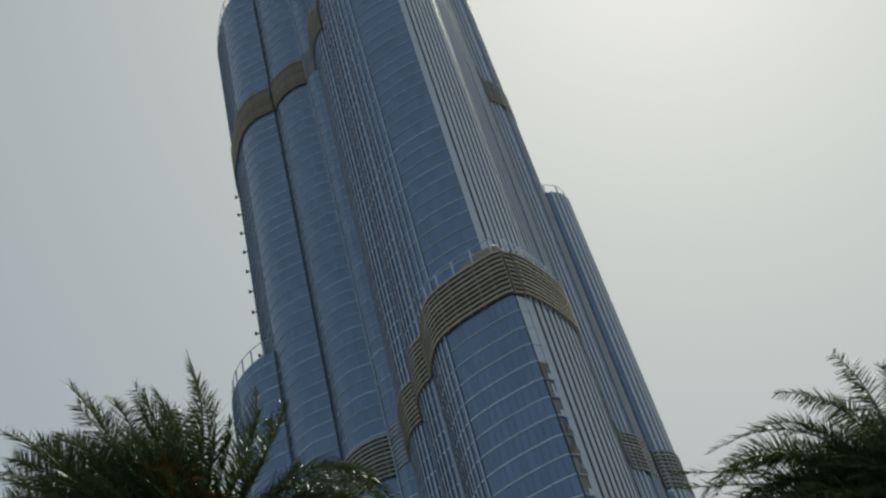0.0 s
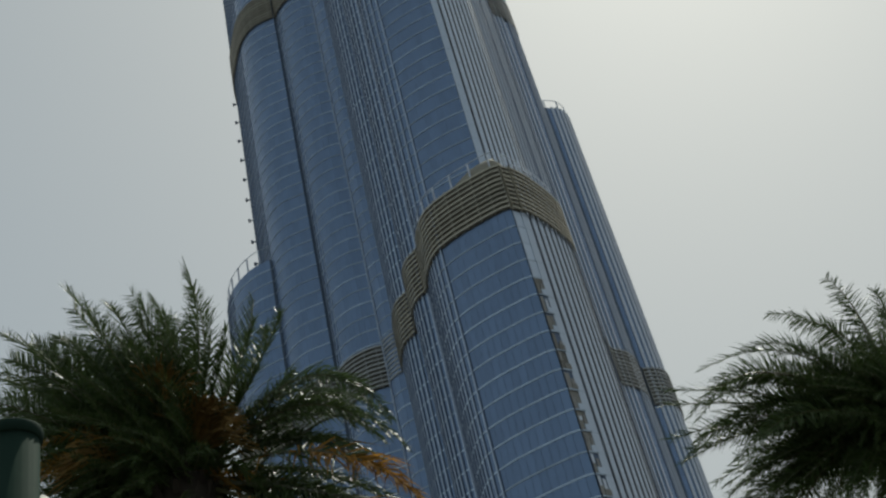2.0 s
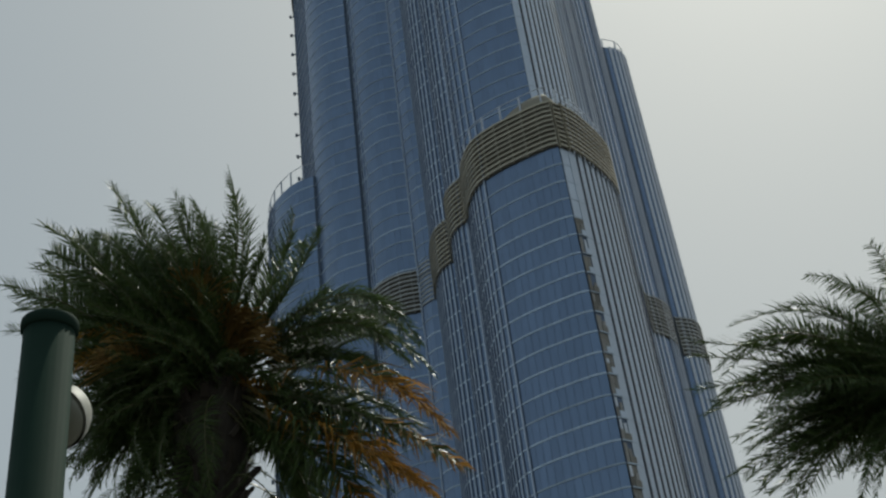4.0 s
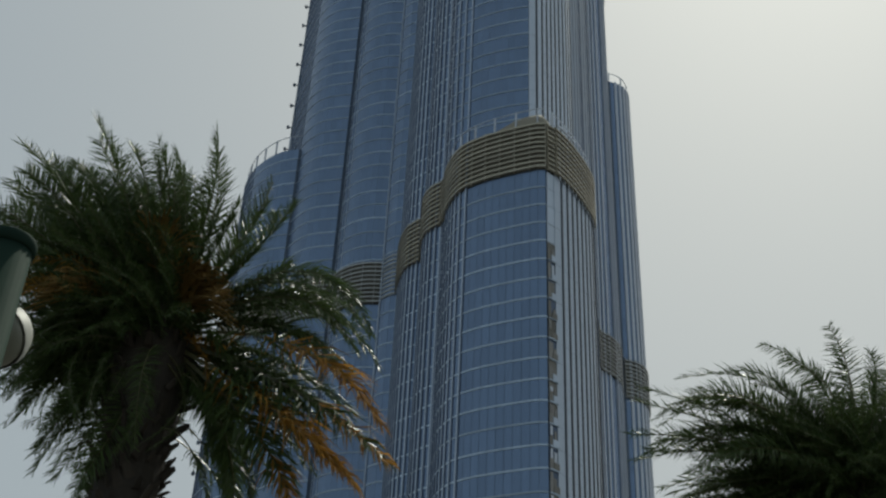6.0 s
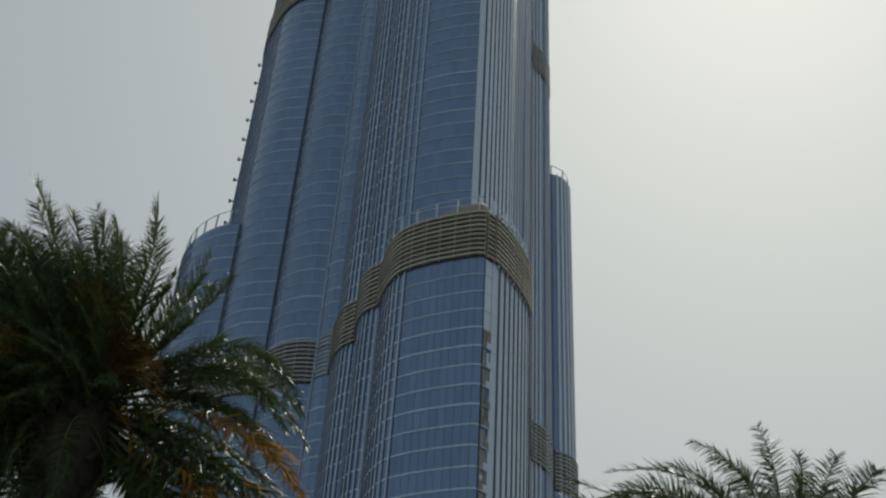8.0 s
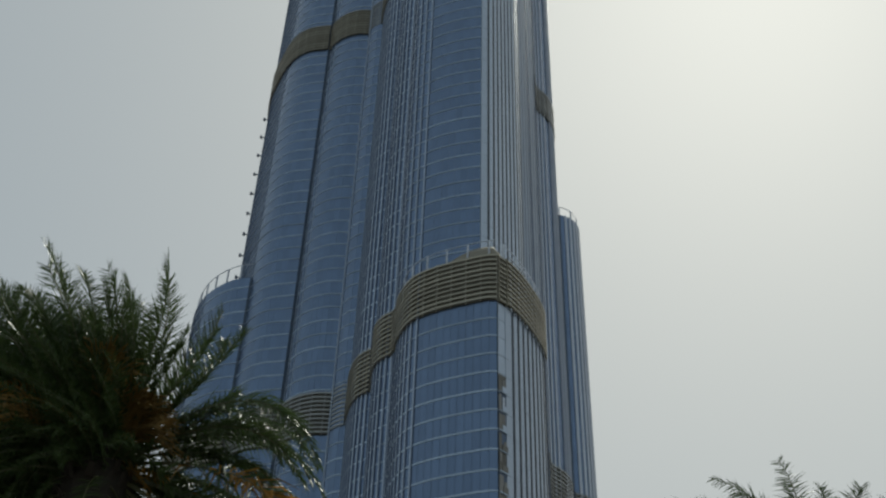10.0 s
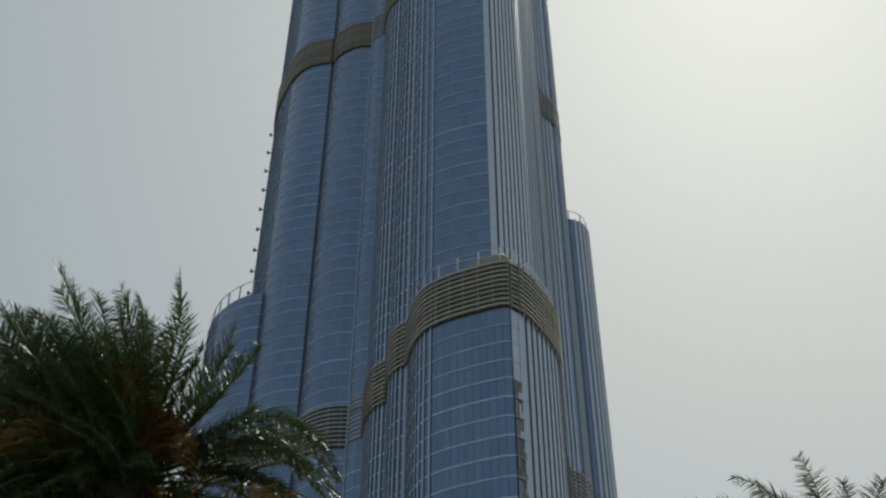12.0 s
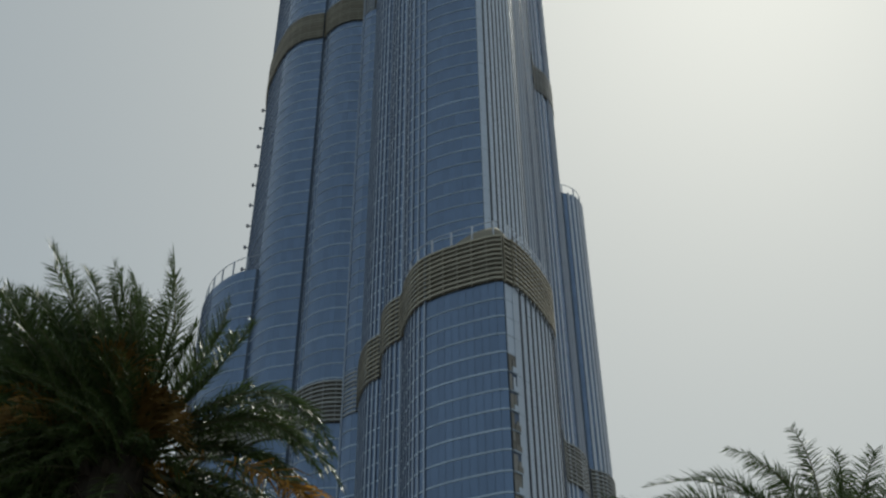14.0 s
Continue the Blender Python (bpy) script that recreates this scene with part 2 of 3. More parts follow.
def brackets(p, out, z0, z1, parent):
    """Small cleaning-rail brackets up one edge of the facade, every second floor."""
    o = Vector((*out, 0)).normalized()
    z = z0
    while z < z1:
        s = Shape()
        s.box((p[0] + o.x * 0.5, p[1] + o.y * 0.5), (-o.y, o.x), (o.x, o.y), 0.16, 0.5, z, z + 0.16)
        s.box((p[0] + o.x * 1.0, p[1] + o.y * 1.0), (-o.y, o.x), (o.x, o.y), 0.3, 0.3, z - 0.25, z + 0.5)
        s.part("rail_bracket", WALL, parent)
        z += 2 * FLOOR


STEEL = (0.18, 0.15)
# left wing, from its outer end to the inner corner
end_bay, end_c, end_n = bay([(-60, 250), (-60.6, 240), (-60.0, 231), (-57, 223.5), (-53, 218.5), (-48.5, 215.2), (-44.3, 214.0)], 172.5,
                            [(0.0, 0.66, 1.5, *STEEL)], shade_width=0.2)
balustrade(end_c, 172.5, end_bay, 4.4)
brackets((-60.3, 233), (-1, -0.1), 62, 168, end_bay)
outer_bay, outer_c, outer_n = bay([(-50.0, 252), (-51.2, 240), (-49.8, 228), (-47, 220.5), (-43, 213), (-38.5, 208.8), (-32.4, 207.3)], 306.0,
                                  [(0.0, 0.72, 1.6, *STEEL)], shade_width=0.2, louvres=(GREY, BAND))
balustrade(outer_c, 306.0, outer_bay, 4.4)
brackets((-50.1, 229), (-1, -0.1), 177, 245, outer_bay)
bay([(-32.3, 211.5), (-31.4, 207), (-28.3, 203.6), (-24.5, 201.8), (-21.1, 201.6)], 330, [(0.0, 0.4, 1.3, *STEEL)], louvres=(GREY, BAND))
bay([(-20.7, 200.2), (-19, 198.4), (-17.2, 197.6)], 330, [(0.0, 0.02, 1, 0.25, 0.3)], louvres=(GREY, GREY), proud=0.2)
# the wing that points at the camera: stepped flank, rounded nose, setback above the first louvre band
bay([(-17.4, 201), (-16.8, 194.5), (-15.2, 188.8), (-13.2, 186.3), (-11.9, 185.2)], 330, [(0.0, 1.0, 1.3, 0.26, 0.22)], shade_width=0.3)
bay([(-11.9, 185), (-11.4, 178.5), (-10, 175.2), (-8, 173.3)], 330, [(0.0, 1.0, 1.3, 0.26, 0.22)], shade_width=0.3)
bay([(-8, 174), (-6.5, 170.2), (-2, 167), (3, 164.9), (7.5, 163.8)], 330, [(0.0, 0.4, 1.5, 0.24, 0.22)], shade_width=0.25)
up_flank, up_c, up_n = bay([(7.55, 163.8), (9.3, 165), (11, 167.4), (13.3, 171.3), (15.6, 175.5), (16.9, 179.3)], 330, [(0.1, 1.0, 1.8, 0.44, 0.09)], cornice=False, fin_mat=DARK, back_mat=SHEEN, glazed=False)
bay([(17.0, 179.6), (19.2, 186), (20.5, 193)], 330, [(0.0, 1.0, 2.1, 0.3, 0.12)], louvres=None, cornice=False, fin_mat=SHADE_BLUE, back_mat=MATTE, glazed=False)
bay([(20.6, 193.3), (23.0, 203), (25.2, 221)], 330, [(0.0, 1.0, 3.2, 0.3, 0.12)], louvres=None, cornice=False, fin_mat=SHADE_BLUE, back_mat=MATTE, glazed=False)
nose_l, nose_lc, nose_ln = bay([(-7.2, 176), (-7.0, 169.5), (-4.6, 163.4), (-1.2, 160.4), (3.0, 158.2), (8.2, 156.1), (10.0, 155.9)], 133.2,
                               [(0.0, 0.5, 1.5, 0.24, 0.22)], shade_width=0.25, back=(4, 200), single=(0.4, 1.0, 60, 122))
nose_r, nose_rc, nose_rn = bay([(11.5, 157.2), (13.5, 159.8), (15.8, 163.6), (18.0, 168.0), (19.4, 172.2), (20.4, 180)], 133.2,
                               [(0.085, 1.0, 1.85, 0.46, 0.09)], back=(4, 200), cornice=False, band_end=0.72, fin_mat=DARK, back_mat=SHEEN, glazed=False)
strip, strip_c, strip_n = bay([(10.05, 156.2), (11.45, 157.5)], 133.2, [], module=0.95, back=(8, 180))
balustrade(nose_lc, 133.2, nose_l, 3.6)
balustrade(nose_rc, 133.2, nose_r, 3.6)


def flank_details(parent, c, n, z0, z1, band):
    """Thin floor lines on the flank's flush panels, and the posts behind its louvres."""
    for z in storeys(z0, z1):
        if not in_band(z):
            one = Shape()
            one.ribbon(offset(c, 0.03), offset(c, 0.05), z - 0.03, z + 0.03)
            one.part("floor_line", LINE, parent)
    for j in range(1, band):
        s = Shape()
        s.box(c[j] + n[j] * 0.28, (-n[j][1], n[j][0]), n[j], 0.12, 0.1, BANDS[0][0] - 0.5, BANDS[0][1])
        s.part("louvre_post", PANEL, parent)


flank_details(nose_r, nose_rc, nose_rn, 30, 122.5, round(len(nose_rc) * 0.72))
flank_details(up_flank, up_c, up_n, 134, 240, 0)


def corner_balconies():
    """The narrow column at the nose: plain pale panels high up; lower down open balconies with stained walls, screens and slabs."""
    a, b = np.array(strip_c[0]), np.array(strip_c[-1])
    d = (b - a) / np.linalg.norm(b - a)
    o = np.array((d[1], -d[0]))
    width = np.linalg.norm(b - a)

    def piece(name, mat, u0, u1, z0, z1, depth):
        s = Shape()
        s.box(a + d * width * (u0 + u1) / 2 + o * depth, d, o, width * (u1 - u0) / 2, 0.05, z0, z1)
        s.part(name, mat, strip)

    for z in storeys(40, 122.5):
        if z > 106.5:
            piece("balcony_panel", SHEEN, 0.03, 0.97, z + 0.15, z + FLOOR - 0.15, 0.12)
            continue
        # flat back, mostly dark blue: the opening's shade is put into its colour
        piece("balcony_back", SHADE_BLUE if rng.random() < 0.7 else SHADEWALL, 0.02, 0.98, z + 0.1, z + FLOOR - 0.1, 0.1)
        piece("balcony_slab", LINE, 0.0, 1.0, z - 0.1, z + 0.12, 0.34)
        piece("balcony_wall", SHADEWALL if rng.random() < 0.6 else STONE, 0.02, rng.uniform(0.3, 0.55), z + 0.12, z + rng.uniform(1.6, 3.3), 0.22)
        if rng.random() < 0.75:
            u = rng.uniform(0.35, 0.6)
            piece("balcony_screen", STONE if rng.random() < 0.6 else PANEL, u, u + rng.uniform(0.2, 0.38), z + rng.uniform(0.3, 1.2), z + rng.uniform(1.9, 3.3), 0.26)
        if rng.random() < 0.5:
            piece("balcony_panel", PANEL if rng.random() < 0.5 else STONE, 0.05, rng.uniform(0.2, 0.4), z + rng.uniform(1.4, 2.0), z + rng.uniform(2.4, 3.4), 0.3)
        piece("balustrade_panel", SHADEWALL if rng.random() < 0.5 else SHEEN, rng.uniform(0.3, 0.5), 0.98, z + 0.12, z + 1.15, 0.36)


corner_balconies()


def canopy_rim():
    """The low beige hood that swells over the louvre band at the nose."""
    c = smooth_curve([nose_lc[int(len(nose_lc) * 0.66)], nose_lc[int(len(nose_lc) * 0.84)], nose_lc[-1], strip_c[-1] + (0.6, 0.8)], 0.7)
    s = Shape()
    m = len(c)
    inner, outer = offset(c, -2.6), offset(c, -0.5)
    for k in range(m):
        h = 133.2 + 0.15 + 2.9 * max(0.0, math.sin(math.pi * k / (m - 1))) ** 0.45
        s.v += [(*outer[k], 133.0), (*outer[k], 133.0 + (h - 133.0) * 0.55), (*(outer[k] * 0.6 + inner[k] * 0.4), h), (*inner[k], h), (*inner[k], 133.0)]
    for k in range(m - 1):
        for j in range(4):
            s.f.append((5 * k + j, 5 * k + 5 + j, 5 * k + 6 + j, 5 * k + 1 + j))
    s.f += [(0, 1, 2, 3, 4), tuple(5 * (m - 1) + j for j in (4, 3, 2, 1, 0))]
    s.part("canopy_rim", HOOD, nose_l, "dull beige metal hood", smooth=True)
    s = Shape()
    s.ribbon(offset(nose_rc[:5], 0.9), offset(nose_rc[:5], 1.05), 133.0, 133.35)
    s.part("coping", PANEL, nose_r)


canopy_rim()
# right wing behind
# the deep middle fins are added to block sun glare on the glass
bay([(25, 222), (26.0, 226.8), (28.7, 229.6), (30.7, 233), (31.9, 237.5), (32.0, 248)], 330, [(0.0, 0.3, 1.45, 0.5, 0.3), (0.4, 0.52, 2.0, 0.3, 0.6), (0.62, 1.0, 1.45, 0.72, 0.25)],
    cornice=False, fin_mat=PANEL, louvres=(GREY, GREY))
right_bay, right_c, right_n = bay([(33.2, 240.2), (34.6, 240.8), (36.8, 242.2), (38.6, 245.0), (39.4, 249), (39.7, 258)], 219.6,
                                  [(0.08, 1.0, 1.45, 0.78, 0.28)], cornice=False, fin_mat=PANEL, louvres=(GREY, GREY))
balustrade(right_c, 219.6, right_bay, 3.4)
# plain rear of the tower
bay([(32.0, 248), (31.5, 262), (24, 280), (2, 288), (-24, 284), (-44, 270), (-50.0, 252)], 300, [], module=3.2, louvres=None, back=(-8, 245))


# ---- ground ----
g = Shape()
g.quad((-3000, -3000, 0), (3000, -3000, 0), (3000, 3000, 0), (-3000, 3000, 0))
ground = tagged(g.part("ground", GROUND), "pale dusty stone paving of a wide plaza", "ground", kind="structure")


# ---- date palms ----
def frond_shape(root, mid, tip, roll, leaf, seed, dry=0.0, droop=0.25, pairs=78, wide=0.0115, drift=0.0, bare=0.16, hook=(0, 0, 0), spread=72):
    """A pinnate leaf: a rachis that bends from root through mid to tip, and leaflets set in a shallow, uneven V.
    roll: turn of the blade about the rachis in degrees; dry: share of withered leaflets towards the tip; droop: how far
    leaflets hang; drift: how far the wind bends them along x; bare: the stalk below the first leaflets; hook: how far the end bends away;
    spread: the leaflets' angle from the rachis."""
    r = random.Random(seed)
    hook = Vector(hook)
    p0, p2 = Vector(root), Vector(tip) - hook
    p1 = Vector(mid) * 2 - (p0 + p2) * 0.5
    steps = 20
    size = (p2 - p0).length
    pts, tans = [], []
    for k in range(steps + 1):
        u = k / steps
        w = max(0.0, (u - 0.5) / 0.5)
        pts.append(p0 * (1 - u) ** 2 + p1 * (2 * u * (1 - u)) + p2 * u * u + hook * w ** 2)
        tans.append(((p1 - p0) * (2 - 2 * u) + (p2 - p1) * (2 * u) + hook * w * 4).normalized())
    ups = []
    up = Vector((0, 0, 1)) if abs(tans[0].z) < 0.96 else Vector((-tans[0].x, -tans[0].y, 0.3))
    twist = radians(r.uniform(-25, 25))
    for k, t in enumerate(tans):
        up = (up - t * up.dot(t)).normalized()
        ups.append(Matrix.Rotation(radians(roll) + twist * k / steps, 3, t) @ up)
    v, f, mats = [], [], []
    for k, (p, t, a) in enumerate(zip(pts, tans, ups)):
        s = t.cross(a)
        w = size * (0.0085 * (1 - k / steps) ** 0.9 + 0.0012)
        v += [tuple(p - s * w - a * w * 0.5), tuple(p + s * w - a * w * 0.5), tuple(p + a * w)]
    for k in range(steps):
        for j in range(3):
            i = (j + 1) % 3
            f.append((3 * k + j, 3 * k + i, 3 * k + 3 + i, 3 * k + 3 + j))
            mats.append(1)
    for j in range(pairs):
        for side in (-1, 1):
            if r.random() < 0.03:
                continue
            u = min(bare + (1 - bare) * (j + r.uniform(-0.35, 0.35)) / pairs, 0.998)
            e = u * steps
            i = min(int(e), steps - 1)
            base = pts[i].lerp(pts[i + 1], e - i)
            t, a = tans[i].lerp(tans[i + 1], e - i), ups[i].lerp(ups[i + 1], e - i)
            s = t.cross(a) * side
            open_angle = radians(spread - 24 * u ** 2 + r.gauss(0, 4 + 8 * droop))
            rise = radians(24 + r.choice((-16, 0, 16)) + r.gauss(0, 5))
            grow = 0.5 + 0.5 * math.sin(math.pi * min(1.0, u * 1.15) ** 0.9)
            span = leaf * size * grow * (1.0 if u < 0.8 else 1.0 - 1.3 * (u - 0.8)) * r.uniform(0.8, 1.1)
            out = s * math.cos(rise) + a * math.sin(rise)
            way = (t * math.cos(open_angle) + out * math.sin(open_angle)).normalized()
            hang = Vector((-drift, 0, -droop)) * r.uniform(0.7, 1.3)
            mid_way = (way + hang * 0.35).normalized()
            end_way = (way + hang).normalized()
            m = base + mid_way * span * 0.5
            q = m + end_way * span * 0.5
            flat = mid_way.cross(a + Vector((r.gauss(0, 0.9), r.gauss(0, 0.9), r.gauss(0, 0.6)))).normalized()
            w = flat * wide * (0.6 + 0.4 * grow) * r.uniform(0.75, 1.2)
            n = len(v)
            v += [tuple(base - w * 0.8), tuple(base + w * 0.8), tuple(m + w * 0.9), tuple(m - w * 0.9), tuple(q)]
            f += [(n, n + 1, n + 2, n + 3), (n + 3, n + 2, n + 4)]
            mats += [2, 2] if dry and u + r.uniform(-0.22, 0.22) > 1.0 - dry else [0, 0]
    me = bpy.data.meshes.new("frond")
    me.from_pydata(v, [], f)
    for m in (LEAF, RACHIS, DRY):
        me.materials.append(m)
    me.polygons.foreach_set("material_index", mats)
    me.update()
    return me


# stock leaves of unit length, for the mass of the crowns: bend upward, share of withered leaflets
STOCK = {name: [frond_shape((0, 0, 0), (0.5, 0.02 * s, sag), (1, 0, 0), 0, 0.155, 40 * s + seed, dry, droop, 60, 0.0043, 0.0, 0.2)
                for s in range(4)]
         for name, sag, dry, droop, seed in (("stiff", 0.06, 0.0, 0.12, 1), ("bent", 0.15, 0.0, 0.3, 2), ("hanging", 0.25, 0.0, 0.6, 3),
                                             ("withered", 0.2, 0.9, 0.6, 4))}


def frond_pose(root, tip, roll):
    """The pose and size of a stock leaf from root to tip, rolled about its length."""
    chord = Vector(tip) - Vector(root)
    x = chord.normalized()
    y = Vector((0.0, 0.05, 1)).cross(x).normalized()
    m = Matrix((x, y, x.cross(y))).transposed().to_4x4()
    return Matrix.Translation(root) @ m @ Matrix.Rotation(radians(roll), 4, "X") @ Matrix.Scale(chord.length, 4)


def place_frond(palm, kind, root, tip, roll, r, label=""):
    return share("dry_frond" if label else "frond", STOCK[kind][r.randrange(4)], palm, frond_pose(root, tip, roll), label)


def long_fronds(palm, height, rows, seed, leaf=0.125, dry=0.0, droop=0.2, drift=0.0, jitter=0, pairs=92, wide=0.0112, bare=0.18, pull=0.9, hook=(0, 0, 0), spread=72, label=""):
    """Leaves that stand out from the crown. Each row: a point halfway, the tip (both from the crown), and the roll."""
    r = random.Random(seed)
    for k, (mx, my, mz, tx, ty, tz, roll) in enumerate(rows):
        for again in range(1 + jitter):
            shake = Vector((r.gauss(0, 0.13), r.uniform(0.2, 0.7) * r.choice((-1, 1)), r.gauss(0, 0.13))) * (1 if again else 0)
            size = r.uniform(0.84, 0.97) if again else 1.0
            mid, tip = Vector((mx, my, mz)) * size + shake * 0.6, Vector((tx, ty, tz)) * size + shake
            tip = mid + (tip - mid) * pull
            start = mid.normalized() * 0.16 + Vector((0, 0, -0.1))
            me = frond_shape(start, mid, tip, (roll + (r.uniform(-40, 40) if again else r.uniform(-6, 6))) * (-1 if tx < 0 else 1),
                             leaf, seed * 100 + k * 7 + again, dry * (0.45 if k % 2 else 1.1), droop, pairs, wide, drift, bare, hook, spread)
            share("dry_frond" if label else "frond", me, palm, Matrix.Translation((0, 0, height)), label)


def palm_trunk(palm, height, radius, r):
    """A tapered core wrapped in rows of old leaf bases."""
    s, rings, around = Shape(), 40, 14

    def girth(z):
        return radius * (0.95 + 0.25 * math.exp(-z / 0.5) + 0.28 * math.exp(-((z - height + 0.7) / 0.9) ** 2))

    for k in range(rings + 1):
        z = height * k / rings
        w = girth(z) * (0.6 if k == rings else 1.0)
        for j in range(around):
            a = 2 * math.pi * j / around
            s.v.append((w * math.cos(a), w * math.sin(a), z))
    for k in range(rings):
        for j in range(around):
            i = (j + 1) % around
            s.f.append((k * around + j, k * around + i, (k + 1) * around + i, (k + 1) * around + j))
    trunk = s.part("trunk", BARK, palm, "rough brown trunk with old leaf bases")
    stub = Shape()
    for q, hw, th in ((Vector((0, 0, 0)), 0.06, 0.05), (Vector((0.12, 0, 0.13)), 0.035, 0.03)):
        for sx, so in ((-1, 0), (1, 0), (0.7, 1), (-0.7, 1)):
            stub.v.append((q.x + th * so, q.y + hw * sx, q.z))
    stub.f += [(0, 1, 5, 4), (1, 2, 6, 5), (2, 3, 7, 6), (3, 0, 4, 7), (4, 5, 6, 7)]
    stub_mesh = bpy.data.meshes.new("old_leaf_base")
    stub_mesh.from_pydata(stub.v, [], stub.f)
    stub_mesh.materials.append(BARK)
    lower = Shape()
    row, z = 0, 0.3
    while z < height + 0.1:
        w = girth(z)
        for j in range(13):
            if r.random() < 0.2:
                continue
            a = 2 * math.pi * (j + 0.5 * (row % 2) + r.uniform(-0.12, 0.12)) / 13
            m = (Matrix.Translation((0, 0, z)) @ Matrix.Rotation(a, 4, "Z") @ Matrix.Translation((w * 0.93, 0, 0))
                 @ Matrix.Diagonal((r.uniform(0.3, 1.7), r.uniform(0.5, 1.3), r.uniform(0.5, 1.9), 1)) @ Matrix.Rotation(r.uniform(-0.6, 0.6), 4, "X"))
            if z > height - 3.2:
                share("old_leaf_base", stub_mesh, trunk, m)
            else:
                n = len(lower.v)
                lower.v += [tuple(m @ Vector(q)) for q in stub.v]
                lower.f += [tuple(n + i for i in q) for q in stub.f]
        z += r.uniform(0.12, 0.2)
        row += 1
    tagged(lower.part("bark_stubble", BARK, trunk), kind="stuff")


def crown_mass(palm, height, count, r, up, down, left, right, bare=None, lean=0.0):
    """The many leaves of the crown's heart. up, down, left, right: how far they reach on each side; bare: a side kept open."""
    made = k = 0
    rest_v, rest_f, rest_m = [], [], []
    while made < count and k < count * 8:
        k += 1
        a = 2.39996 * k + r.uniform(-0.3, 0.3)
        e = math.asin(r.uniform(-0.8, 1.0))
        d = r.uniform(0.72, 1.0)
        x, y, z = math.cos(e) * math.cos(a), math.cos(e) * math.sin(a), math.sin(e)
        tip = Vector(((right if x > 0 else left) * x * d + lean * max(z, 0), 1.9 * y * d, (up if z > 0 else down) * z * d))
        if y < 0:
            tip = tip * 0.85
        if bare and bare(tip):
            continue
        kind = "stiff" if z > 0.45 else "bent" if z > -0.15 else "hanging"
        root = Vector((0.12 * x, 0.12 * y, height - 0.3 + 0.35 * z + r.uniform(-0.12, 0.12)))
        if made % 4 == 0:
            place_frond(palm, kind, root, Vector((0, 0, height)) + tip, r.uniform(-80, 80), r)
        else:
            me = STOCK[kind][r.randrange(4)]
            m = frond_pose(root, Vector((0, 0, height)) + tip, r.uniform(-80, 80))
            n = len(rest_v)
            rest_v += [tuple(m @ q.co) for q in me.vertices]
            rest_f += [tuple(n + i for i in p.vertices) for p in me.polygons]
            rest_m += [p.material_index for p in me.polygons]
        made += 1
    heart = mesh_part("crown_heart", rest_v, rest_f, LEAF, palm, "dense dark green heart of the crown")
    heart.data.materials.append(RACHIS)
    heart.data.materials.append(DRY)
    heart.data.polygons.foreach_set("material_index", rest_m)
    tagged(heart, kind="stuff")


def palm_tree(base, height, radius, seed, label):
    palm = tagged(new("date_palm"), label, "palm tree", group="date palms of the plaza")
    palm.location = (*base, 0)
    palm_trunk(palm, height, radius, random.Random(seed))
    return palm


def date_bunch(palm, at, way, seed, long=0.75):
    """An arching stalk with a brush of thin orange strands."""
    r = random.Random(seed)
    s = Shape()
    w = Vector(way)
    for k in range(60):
        p = Vector(at) + Vector((r.gauss(0, 0.05), r.gauss(0, 0.05), r.gauss(0, 0.05)))
        d = (w + Vector((r.gauss(0, 0.3), r.gauss(0, 0.3), r.gauss(0, 0.2)))).normalized()
        side = Vector((0, 0, 1)).cross(d).normalized() * 0.008
        steps = 4
        n = len(s.v)
        for j in range(steps + 1):
            q = p + d * long * j / steps * r.uniform(0.95, 1.05) + Vector((0, 0, -0.5 * long * (j / steps) ** 2))
            s.v += [tuple(q - side), tuple(q + side), tuple(q + Vector((0, 0, 0.012)))]
        for j in range(steps):
            for i in range(3):
                i2 = (i + 1) % 3
                s.f.append((n + 3 * j + i, n + 3 * j + i2, n + 3 * j + 3 + i2, n + 3 * j + 3 + i))
    s.part("fruit_stalk", FRUIT, palm, "orange date stalk")


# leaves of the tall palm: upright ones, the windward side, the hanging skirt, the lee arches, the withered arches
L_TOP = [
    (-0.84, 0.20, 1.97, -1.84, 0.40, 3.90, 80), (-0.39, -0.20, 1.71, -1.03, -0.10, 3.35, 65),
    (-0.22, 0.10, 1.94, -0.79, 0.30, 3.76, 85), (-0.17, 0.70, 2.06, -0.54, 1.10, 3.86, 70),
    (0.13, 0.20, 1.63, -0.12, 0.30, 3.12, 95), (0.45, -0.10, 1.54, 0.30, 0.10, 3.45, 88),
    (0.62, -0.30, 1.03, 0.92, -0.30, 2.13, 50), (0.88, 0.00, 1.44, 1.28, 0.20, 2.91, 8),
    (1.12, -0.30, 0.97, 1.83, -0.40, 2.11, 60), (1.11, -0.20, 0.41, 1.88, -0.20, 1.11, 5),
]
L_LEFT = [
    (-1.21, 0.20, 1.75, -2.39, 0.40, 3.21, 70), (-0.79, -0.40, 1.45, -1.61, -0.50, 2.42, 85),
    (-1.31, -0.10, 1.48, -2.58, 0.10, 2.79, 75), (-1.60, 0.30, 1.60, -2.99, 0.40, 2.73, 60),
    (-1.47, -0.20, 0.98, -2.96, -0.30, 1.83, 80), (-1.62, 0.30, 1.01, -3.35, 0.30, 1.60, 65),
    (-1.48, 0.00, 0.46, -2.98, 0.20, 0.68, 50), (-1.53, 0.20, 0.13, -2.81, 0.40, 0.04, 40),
]
